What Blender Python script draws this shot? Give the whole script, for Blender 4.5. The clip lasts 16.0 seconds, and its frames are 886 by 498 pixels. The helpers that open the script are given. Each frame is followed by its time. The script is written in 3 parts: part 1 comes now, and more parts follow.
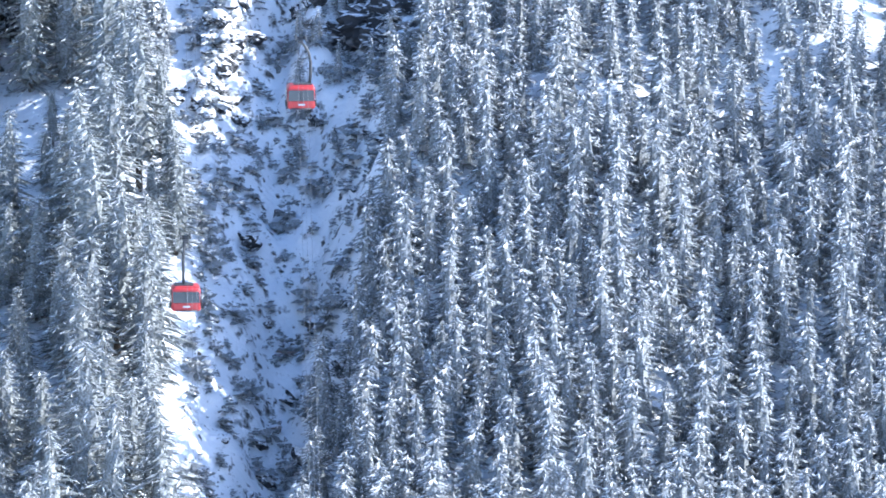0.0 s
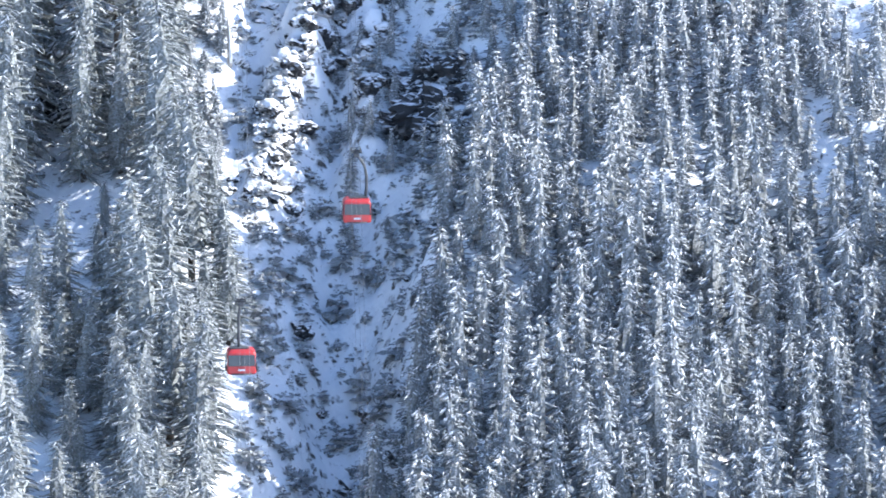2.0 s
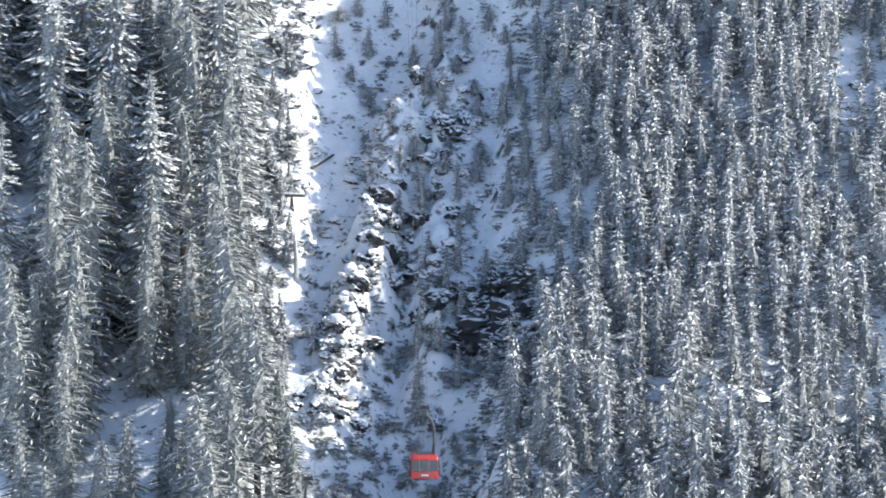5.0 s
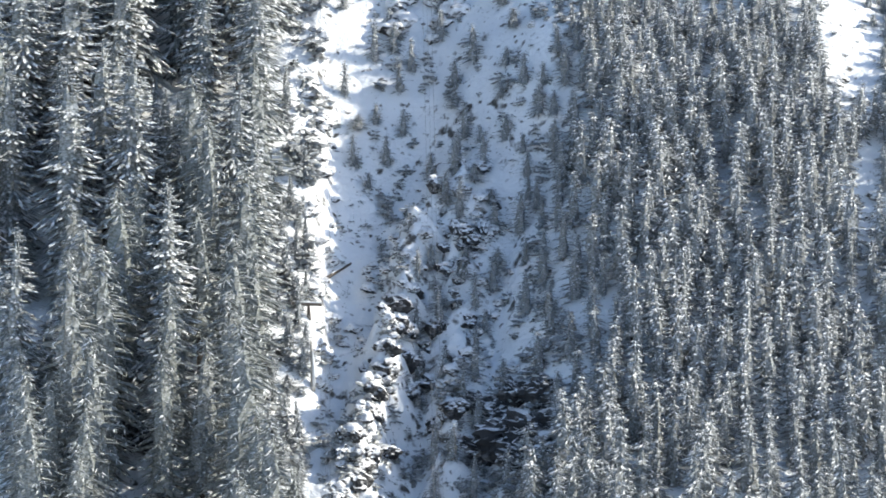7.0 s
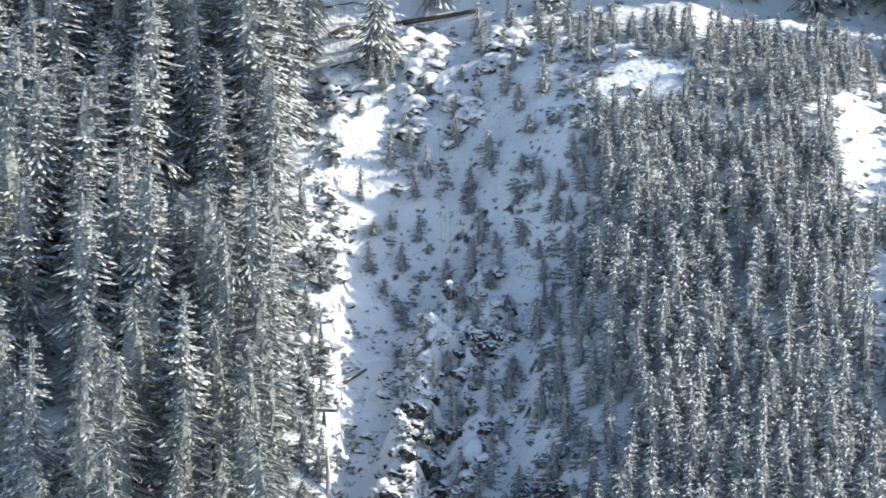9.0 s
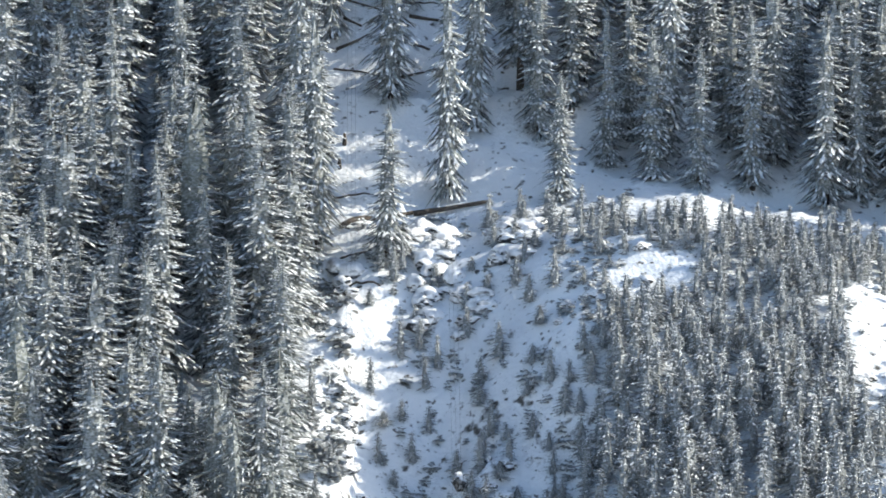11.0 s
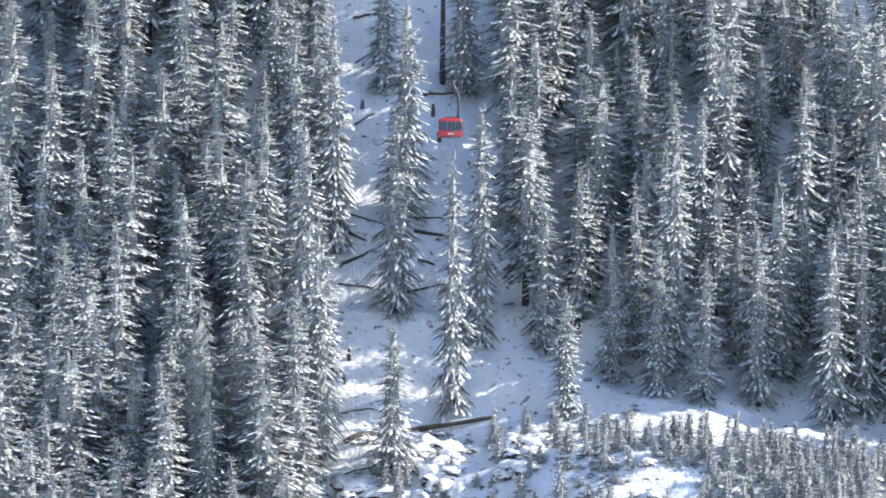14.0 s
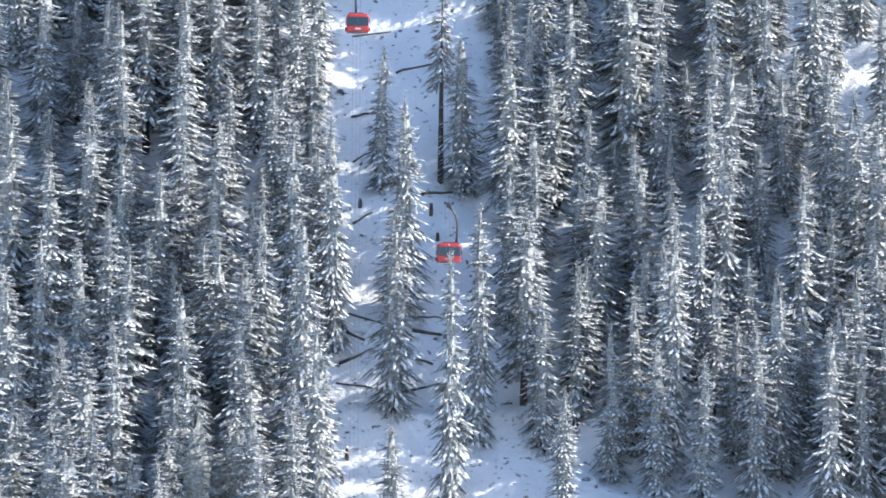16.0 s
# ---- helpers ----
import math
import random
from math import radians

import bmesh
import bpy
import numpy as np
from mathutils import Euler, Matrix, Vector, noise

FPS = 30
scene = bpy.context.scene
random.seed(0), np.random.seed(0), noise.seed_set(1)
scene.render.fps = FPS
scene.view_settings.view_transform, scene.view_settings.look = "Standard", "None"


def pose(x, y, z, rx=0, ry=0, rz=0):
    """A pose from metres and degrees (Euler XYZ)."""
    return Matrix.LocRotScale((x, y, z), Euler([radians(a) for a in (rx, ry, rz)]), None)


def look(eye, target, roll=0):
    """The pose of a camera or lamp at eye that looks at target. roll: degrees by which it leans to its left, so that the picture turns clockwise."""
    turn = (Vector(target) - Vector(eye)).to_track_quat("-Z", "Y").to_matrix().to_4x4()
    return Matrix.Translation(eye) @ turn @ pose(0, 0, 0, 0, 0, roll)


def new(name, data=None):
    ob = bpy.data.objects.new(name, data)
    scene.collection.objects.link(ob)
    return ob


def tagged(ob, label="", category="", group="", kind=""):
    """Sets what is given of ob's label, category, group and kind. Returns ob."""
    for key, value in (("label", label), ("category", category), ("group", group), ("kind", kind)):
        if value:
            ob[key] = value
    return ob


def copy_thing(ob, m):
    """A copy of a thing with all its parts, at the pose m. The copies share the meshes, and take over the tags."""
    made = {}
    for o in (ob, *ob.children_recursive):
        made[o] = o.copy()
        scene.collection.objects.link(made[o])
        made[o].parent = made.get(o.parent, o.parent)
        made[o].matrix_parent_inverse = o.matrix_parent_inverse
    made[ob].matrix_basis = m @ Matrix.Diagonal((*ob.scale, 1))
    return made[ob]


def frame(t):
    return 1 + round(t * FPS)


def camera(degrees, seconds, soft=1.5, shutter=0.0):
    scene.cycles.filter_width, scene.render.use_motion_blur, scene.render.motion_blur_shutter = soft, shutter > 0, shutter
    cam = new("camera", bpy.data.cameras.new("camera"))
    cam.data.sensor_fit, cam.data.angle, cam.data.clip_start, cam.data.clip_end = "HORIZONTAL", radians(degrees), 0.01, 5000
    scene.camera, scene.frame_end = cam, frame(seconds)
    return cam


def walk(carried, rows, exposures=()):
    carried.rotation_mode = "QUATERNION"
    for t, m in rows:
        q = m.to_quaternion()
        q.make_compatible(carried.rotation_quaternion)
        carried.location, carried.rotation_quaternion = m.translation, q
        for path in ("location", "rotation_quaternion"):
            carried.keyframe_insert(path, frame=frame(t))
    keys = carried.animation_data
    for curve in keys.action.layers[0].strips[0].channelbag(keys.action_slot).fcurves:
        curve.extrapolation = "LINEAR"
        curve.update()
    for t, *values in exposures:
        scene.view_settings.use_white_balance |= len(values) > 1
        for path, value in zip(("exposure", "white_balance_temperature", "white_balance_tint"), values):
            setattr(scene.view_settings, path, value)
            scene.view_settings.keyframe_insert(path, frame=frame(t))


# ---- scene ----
# A tele lens across a valley: a steep snowy mountainside with spruces, a gully and a ropeway.
cam = camera(8.0, 16.0, soft=1.75)
EYE = 150.0
# seconds, metres forward, yaw, pitch, roll
ROWS = [
    (0.0, -6.50, -1.3461, -8.9217, -0.029),
    (0.5, -6.11, -1.2043, -8.4443, 0.064),
    (1.0, -5.72, -1.0786, -8.3527, 0.209),
    (1.5, -5.33, -0.9814, -8.2475, 0.221),
    (2.0, -4.94, -0.9015, -8.1321, 0.222),
    (2.5, -4.55, -0.7934, -7.9184, 0.178),
    (3.0, -4.16, -0.6692, -7.6560, 0.204),
    (3.5, -3.77, -0.5882, -7.3684, 0.232),
    (4.0, -3.38, -0.4827, -6.9683, 0.215),
    (4.5, -2.98, -0.3724, -6.5829, 0.248),
    (5.0, -2.59, -0.2868, -6.2029, 0.165),
    (7.5, -0.64, -0.0959, -5.0441, -0.028),
    (8.0, -0.25, -0.0494, -4.8424, -0.016),
    (8.5, 0.14, -0.0008, -4.5934, -0.001),
    (9.0, 0.53, 0.0304, -4.2788, -0.028),
    (9.5, 0.92, 0.0600, -3.8500, -0.102),
    (12.0, 2.88, 0.1765, -2.0582, -0.300),
    (12.5, 3.27, 0.1875, -1.8077, -0.330),
    (13.0, 3.66, 0.1792, -1.0674, -0.352),
    (13.5, 4.05, 0.1693, -0.8480, -0.358),
    (14.0, 4.44, 0.1858, -0.6146, -0.368),
    (14.5, 4.83, 0.2064, -0.4501, -0.295),
    (15.0, 5.22, 0.2056, -0.2982, -0.312),
    (15.5, 5.61, 0.1868, -0.0603, -0.337),
    (16.0, 6.00, 0.1683, 0.2826, -0.378),
]
EXPOSURES = [(0.0, 1.43, 5400, 9), (1.5, 1.33, 5600, 9), (3.0, 1.17, 5850, 8), (5.0, 0.9, 6300, 7), (9.0, 0.6, 6550, 3), (12.5, 0.68, 6400, 5), (14.5, 1.03, 6250, 9), (16.0, 1.08, 6200, 9)]
walk(cam, [(t, pose(0, y, EYE, 90 + pitch, roll, yaw)) for t, y, yaw, pitch, roll in ROWS], EXPOSURES)

# ---------- daylight ----------
SUN_SIDE, SUN_HEIGHT = 88.0, 30.5          # degrees to the right of straight ahead, degrees up
world = bpy.data.worlds.new("winter_sky")
scene.world = world
world.use_nodes = True
sky = world.node_tree.nodes.new("ShaderNodeTexSky")
sky.sky_type, sky.sun_disc = "NISHITA", False
sky.sun_elevation, sky.sun_rotation = radians(SUN_HEIGHT), radians(SUN_SIDE)
sky.altitude, sky.air_density, sky.dust_density, sky.ozone_density = 1500, 1.0, 3.0, 2.0
back = world.node_tree.nodes["Background"]
back.inputs["Strength"].default_value = 0.15
world.node_tree.links.new(sky.outputs[0], back.inputs["Color"])
sun = new("sun", bpy.data.lights.new("sun", "SUN"))
sun.data.energy, sun.data.angle, sun.data.color = 4.2, radians(0.6), (1.0, 0.93, 0.84)
a, e = radians(SUN_SIDE), radians(SUN_HEIGHT)
sun.matrix_world = look((math.sin(a) * math.cos(e) * 500, 760 + math.cos(a) * math.cos(e) * 500, 90 + math.sin(e) * 500), (0, 760, 90))


# ---------- materials ----------
def material(name, rough=0.8, metal=0.0, colour=(0.5, 0.5, 0.5)):
    m = bpy.data.materials.new(name)
    m.use_nodes = True
    b = m.node_tree.nodes["Principled BSDF"]
    b.inputs["Roughness"].default_value, b.inputs["Metallic"].default_value = rough, metal
    b.inputs["Base Color"].default_value = (*colour, 1)
    return m, m.node_tree.nodes, m.node_tree.links, b


def noise_node(nodes, links, scale, detail=4.0, coords="Object"):
    c, n = nodes.new("ShaderNodeTexCoord"), nodes.new("ShaderNodeTexNoise")
    n.inputs["Scale"].default_value, n.inputs["Detail"].default_value = scale, detail
    links.new(c.outputs[coords], n.inputs["Vector"])
    return n.outputs["Fac"]


def ramp(nodes, links, source, stops):
    r = nodes.new("ShaderNodeValToRGB")
    while len(r.color_ramp.elements) < len(stops):
        r.color_ramp.elements.new(0.5)
    for el, (p, c) in zip(r.color_ramp.elements, stops):
        el.position, el.color = p, (*c, 1)
    links.new(source, r.inputs[0])
    return r.outputs[0]


def mixed(nodes, links, fac, one, two, kind="MIX"):
    x = nodes.new("ShaderNodeMix")
    x.data_type, x.blend_type = "RGBA", kind
    for socket, value in ((x.inputs[0], fac), (x.inputs[6], one), (x.inputs[7], two)):
        if isinstance(value, (int, float)):
            socket.default_value = value
        elif isinstance(value, tuple):
            socket.default_value = (*value, 1)
        else:
            links.new(value, socket)
    return x.outputs[2]


def bumped(nodes, links, b, source, strength, distance):
    n = nodes.new("ShaderNodeBump")
    n.inputs["Strength"].default_value, n.inputs["Distance"].default_value = strength, distance
    links.new(source, n.inputs["Height"])
    links.new(n.outputs[0], b.inputs["Normal"])


def up_facing(nodes, links, low, high):
    """How far a face looks up, from 0 to 1."""
    g, s, r = nodes.new("ShaderNodeNewGeometry"), nodes.new("ShaderNodeSeparateXYZ"), nodes.new("ShaderNodeMapRange")
    links.new(g.outputs["True Normal"], s.inputs[0])
    links.new(s.outputs["Z"], r.inputs["Value"])
    r.inputs["From Min"].default_value, r.inputs["From Max"].default_value = low, high
    return r.outputs[0]


def snow_ground():
    m, n, l, b = material("snow_ground", 0.75)
    broad = ramp(n, l, noise_node(n, l, 0.12, 5), [(0.3, (0.78, 0.80, 0.83)), (0.7, (0.90, 0.90, 0.90))])
    speck = ramp(n, l, noise_node(n, l, 0.9, 6), [(0.62, (0, 0, 0)), (0.70, (1, 1, 1))])
    twig = ramp(n, l, noise_node(n, l, 4.0, 3), [(0.35, (0.05, 0.045, 0.035)), (0.7, (0.22, 0.19, 0.15))])
    steep, patchy = n.new("ShaderNodeMath"), n.new("ShaderNodeMath")
    patchy.operation, steep.operation, steep.use_clamp = "MULTIPLY_ADD", "SUBTRACT", True
    l.new(noise_node(n, l, 0.55, 8), patchy.inputs[0])
    patchy.inputs[1].default_value, patchy.inputs[2].default_value = 9.0, -4.95
    l.new(patchy.outputs[0], steep.inputs[0])
    l.new(up_facing(n, l, 0.52, 0.76), steep.inputs[1])
    twig = mixed(n, l, 0.5, twig, (0.035, 0.036, 0.04))
    l.new(mixed(n, l, steep.outputs[0], mixed(n, l, speck, broad, twig), twig), b.inputs["Base Color"])
    bumped(n, l, b, noise_node(n, l, 1.3, 6), 0.6, 0.5)
    return m


def snow_pad():
    m, n, l, b = material("settled_snow", 0.7)
    l.new(ramp(n, l, noise_node(n, l, 1.1, 3), [(0.25, (0.70, 0.72, 0.74)), (0.7, (0.88, 0.88, 0.88))]), b.inputs["Base Color"])
    return m


def needles(name, dark, light, frost_haze, least=0.25):
    m, n, l, b = material(name, 0.85)
    info = n.new("ShaderNodeNewGeometry")
    per = n.new("ShaderNodeObjectInfo")
    tone = mixed(n, l, info.outputs["Random Per Island"], dark, light)
    tone = mixed(n, l, mixed(n, l, 0.5, per.outputs["Random"], noise_node(n, l, 0.6, 2)), tone, mixed(n, l, 0.5, tone, (0.10, 0.085, 0.055)))
    # Pale floor and patches: rime, plus haze mixed into the needle colour.
    rime_haze = ramp(n, l, noise_node(n, l, 4.5, 5), [(0.40, (least, least, least)), (0.62, (frost_haze, frost_haze, frost_haze))])
    l.new(mixed(n, l, rime_haze, tone, (0.62, 0.65, 0.68)), b.inputs["Base Color"])
    return m


def bark():
    m, n, l, b = material("bark", 0.9)
    l.new(ramp(n, l, noise_node(n, l, 2.2, 6), [(0.3, (0.035, 0.028, 0.022)), (0.7, (0.13, 0.105, 0.085))]), b.inputs["Base Color"])
    bumped(n, l, b, noise_node(n, l, 6, 4), 0.6, 0.05)
    return m


def snowy_rock(name="snowy_rock", low=0.62, high=0.8):
    m, n, l, b = material(name, 0.85)
    stone = ramp(n, l, noise_node(n, l, 1.4, 7), [(0.3, (0.018, 0.019, 0.021)), (0.55, (0.042, 0.043, 0.046)), (0.75, (0.10, 0.097, 0.095))])
    lies, patchy = n.new("ShaderNodeMath"), n.new("ShaderNodeMath")
    patchy.operation, lies.operation, lies.use_clamp = "MULTIPLY_ADD", "ADD", True
    l.new(noise_node(n, l, 0.9, 5), patchy.inputs[0])
    patchy.inputs[1].default_value, patchy.inputs[2].default_value = 2.4, -1.25
    l.new(up_facing(n, l, low, high), lies.inputs[0])
    l.new(patchy.outputs[0], lies.inputs[1])
    l.new(mixed(n, l, lies.outputs[0], stone, (0.88, 0.88, 0.89)), b.inputs["Base Color"])
    bumped(n, l, b, noise_node(n, l, 2.5, 7), 0.8, 0.25)
    return m


def painted(name, colour, rough=0.35, metal=0.0, worn=0.12):
    m, n, l, b = material(name, rough, metal)
    other = tuple(min(1, c * (1 - worn) + 0.02) for c in colour)
    l.new(ramp(n, l, noise_node(n, l, 1.8, 5), [(0.35, other), (0.65, colour)]), b.inputs["Base Color"])
    return m


SNOW = snow_ground()
PAD = snow_pad()
NEEDLES = needles("spruce_needles", (0.040, 0.055, 0.043), (0.085, 0.096, 0.082), 0.6, 0.16)
YOUNG = needles("young_spruce_needles", (0.048, 0.053, 0.050), (0.085, 0.092, 0.086), 0.56, 0.16)
YOUNG_LOW = needles("lower_young_spruce_needles", (0.042, 0.049, 0.045), (0.080, 0.088, 0.078), 0.54, 0.15)
SCRUB = needles("dwarf_pine_needles", (0.025, 0.030, 0.026), (0.07, 0.07, 0.055), 0.5)
LOWER = needles("lower_spruce_needles", (0.035, 0.046, 0.034), (0.085, 0.10, 0.07), 0.5, 0.16)
BARK = bark()
ROCK = snowy_rock(low=0.3, high=0.7)
CLIFF = snowy_rock("dark_crag_rock", 0.62, 0.9)
MOUND = snowy_rock("snowed_up_scrub", -0.6, 0.05)
RED = painted("red_paint", (0.50, 0.035, 0.035), 0.35)
STEEL = painted("grey_steel", (0.055, 0.058, 0.062), 0.55, 0.2)
ROPE = painted("steel_rope", (0.24, 0.245, 0.25), 0.5, 0.3)
WHITE = painted("white_paint", (0.75, 0.75, 0.75), 0.4)
GLASS, _, _, glass = material("dark_window_glass", 0.06, 0.0, (0.03, 0.045, 0.055))
glass.inputs["Specular IOR Level"].default_value = 0.8
WOOD = painted("weathered_wood", (0.16, 0.13, 0.105), 0.85, 0.0, 0.5)


# ---------- the mountainside as a function of the plan ----------
def smooth(a, b, v):
    s = np.clip((v - a) / (b - a), 0, 1)
    return s * s * (3 - 2 * s)


def ground(x, y):
    """Height of the snow at a place of the plan."""
    x, y = np.asarray(x, float), np.asarray(y, float)
    flank = np.interp(y, [-700, -220, 80, 350, 600, 650, 735, 815, 905, 1400, 3200],
                      [260, 70, -130, -120, -4, 20.7, 63, 116.7, 189.5, 520, 900])
    flank = flank + 5.5 * np.exp(-((y - 797) / 16) ** 2) * smooth(-17, -10, x)
    knoll = np.interp(y, [-700, -220, 80, 350, 600, 655, 720, 786, 792, 797, 816, 830, 905, 1400, 3200],
                      [260, 70, -130, -120, -12, 19.7, 64.8, 112.4, 115.6, 117.0, 120.6, 127.5, 193, 520, 900])
    near_crest = np.exp(-((y - 796) / 26) ** 2)
    knoll = knoll - 0.0046 * np.minimum(np.abs(x - 24), 45) ** 2 * near_crest
    side = smooth(0, 1, (x + 3) / (20 + 12 * smooth(700, 725, y) * (1 - smooth(758, 778, y))))
    z = flank * (1 - side) + knoll * side
    slope = smooth(560, 640, y) * (1 - smooth(742, 800, y))
    z = z - (5.2 + 6.3 * (1 - smooth(675, 722, y)) * smooth(-9, 0, x)) * np.exp(-((x - np.interp(y, [640, 700, 780], [-6, -1, 1])) / 8.0) ** 2) * slope
    z = z + 1.7 * smooth(-12.5, -13.3, x - 0.35 * np.sin(0.23 * y)) * smooth(732, 744, y) * (1 - smooth(792, 800, y))
    z = z + 3.5 * smooth(-9, -19, x) * smooth(560, 640, y) * (1 - smooth(800, 835, y))
    broken = 0.75 + 0.16 * np.sin(0.95 * y + 0.6 * x) * np.sin(0.37 * y) + 0.1 * np.sin(1.5 * y - 0.9 * x)
    z = z + (4.5 + 5.0 * smooth(716, 738, y)) * broken * np.exp(-((x + 9 - 0.2 * (y - 722) + 0.4 * np.sin(0.5 * y)) / 3.1) ** 2) * smooth(704, 714, y) * (1 - smooth(760, 774, y))
    z = z + 7.0 * broken * np.exp(-((x - 2.6 - 0.05 * (y - 735)) / 2.8) ** 2) * smooth(716, 724, y) * (1 - smooth(764, 776, y))
    z = z + 0.9 * np.sin(0.21 * x + 0.13 * y) * np.sin(0.17 * y - 0.09 * x + 1.3) + 0.45 * np.sin(0.55 * x + 0.9 + 0.2 * y) * np.sin(0.47 * y + 0.3)
    z = z + 0.16 * np.sin(1.7 * x + 0.6 * y) * np.sin(1.3 * y - 0.8 * x + 0.5) + 0.10 * np.sin(2.9 * x - 1.1 * y + 2.0) * np.sin(2.3 * y + 0.7 * x)
    z = z + 1.2 * np.exp(-((y - 834 - 0.8 * np.sin(0.21 * x)) / 1.5) ** 2) * smooth(-20, -17, x) - 0.8 * np.exp(-((y - 838.5) / 2.5) ** 2) * smooth(-20, -17, x)
    z = z + 6.0 * smooth(3, 17, x) * (1 - smooth(34, 50, x)) * smooth(600, 640, y) * (1 - smooth(688, 724, y))
    rough = smooth(640, 660, y) * (1 - smooth(755, 780, y)) * smooth(-16, -11, x) * (1 - smooth(10, 20, x))
    z = z + rough * (0.7 * np.sin(0.8 * x - 0.35 * y + 1.1 * np.sin(0.23 * y)) * np.sin(0.31 * y + 0.5 * x) + 0.5 * np.abs(np.sin(1.25 * x + 0.5 * y)) * np.sin(0.7 * y - 0.3 * x))
    return z


# ---------- building helpers ----------
def tri_mesh(name, verts, tris, mats, which=None, shade=False):
    """A mesh of triangles from arrays."""
    verts, tris = np.asarray(verts, "f"), np.asarray(tris, "i")
    me = bpy.data.meshes.new(name)
    me.vertices.add(len(verts))
    me.vertices.foreach_set("co", verts.ravel())
    me.loops.add(tris.size)
    me.loops.foreach_set("vertex_index", tris.ravel())
    me.polygons.add(len(tris))
    me.polygons.foreach_set("loop_start", np.arange(0, tris.size, 3, dtype="i"))
    for m in mats:
        me.materials.append(m)
    if which is not None:
        me.polygons.foreach_set("material_index", np.asarray(which, "i"))
    me.polygons.foreach_set("use_smooth", np.full(len(tris), shade))
    me.update(calc_edges=True)
    me.validate()
    return me


def part(name, bm, mat, parent, label=""):
    """One bmesh as one mesh object under a thing or a part."""
    me = bpy.data.meshes.new(name)
    bm.to_mesh(me)
    bm.free()
    me.materials.append(mat)
    ob = new(name, me)
    ob.parent = parent
    return tagged(ob, label)


def mesh_part(name, me, parent, label=""):
    ob = new(name, me)
    ob.parent = parent
    return tagged(ob, label)


def box(sx, sy, sz, x=0, y=0, z=0, bevel=0.0, m=None):
    bm = bmesh.new()
    bmesh.ops.create_cube(bm, size=1, matrix=(m or Matrix()) @ Matrix.LocRotScale((x, y, z), None, (sx, sy, sz)))
    if bevel:
        bmesh.ops.bevel(bm, geom=bm.edges[:], offset=bevel, segments=3, affect="EDGES", profile=0.5)
    return bm


def rod(points, radii, sides=8):
    """A round bar along points."""
    bm = bmesh.new()
    rings = []
    for i, (p, r) in enumerate(zip(points, radii)):
        p = Vector(p)
        d = (Vector(points[min(i + 1, len(points) - 1)]) - Vector(points[max(i - 1, 0)])).normalized()
        u = d.orthogonal().normalized()
        v = d.cross(u)
        rings.append([bm.verts.new(p + r * (math.cos(k * math.tau / sides) * u + math.sin(k * math.tau / sides) * v)) for k in range(sides)])
    for one, two in zip(rings, rings[1:]):
        for k in range(sides):
            f = bm.faces.new((one[k], one[(k + 1) % sides], two[(k + 1) % sides], two[k]))
            f.smooth = True
    bm.faces.new(rings[0][::-1])
    bm.faces.new(rings[-1])
    bmesh.ops.recalc_face_normals(bm, faces=bm.faces)
    return bm


# ---------- the ground: one sheet ----------
def make_ground():
    xs = np.concatenate([np.linspace(-2500, -300, 12)[:-1], np.linspace(-300, -84, 12)[:-1], np.arange(-84, 100.1, 1.0), np.linspace(100, 300, 11)[1:], np.linspace(300, 2500, 12)[1:]])
    ys = np.concatenate([np.linspace(-700, 560, 40)[:-1], np.arange(560, 930.1, 1.0), np.linspace(930, 3200, 50)[1:]])
    gx, gy = np.meshgrid(xs, ys)
    verts = np.stack([gx, gy, ground(gx, gy)], -1).reshape(-1, 3)
    w, h = len(xs), len(ys)
    i = (np.arange(h - 1)[:, None] * w + np.arange(w - 1)[None]).ravel()
    tris = np.concatenate([np.stack([i, i + 1, i + w + 1], -1), np.stack([i, i + w + 1, i + w], -1)])
    return tagged(new("ground", tri_mesh("ground", verts, tris, [SNOW], shade=True)),
                  "steep snow-covered mountainside with a shaded gully", "ground", kind="structure")


make_ground()


def place(ob, m):
    ob.matrix_basis = m


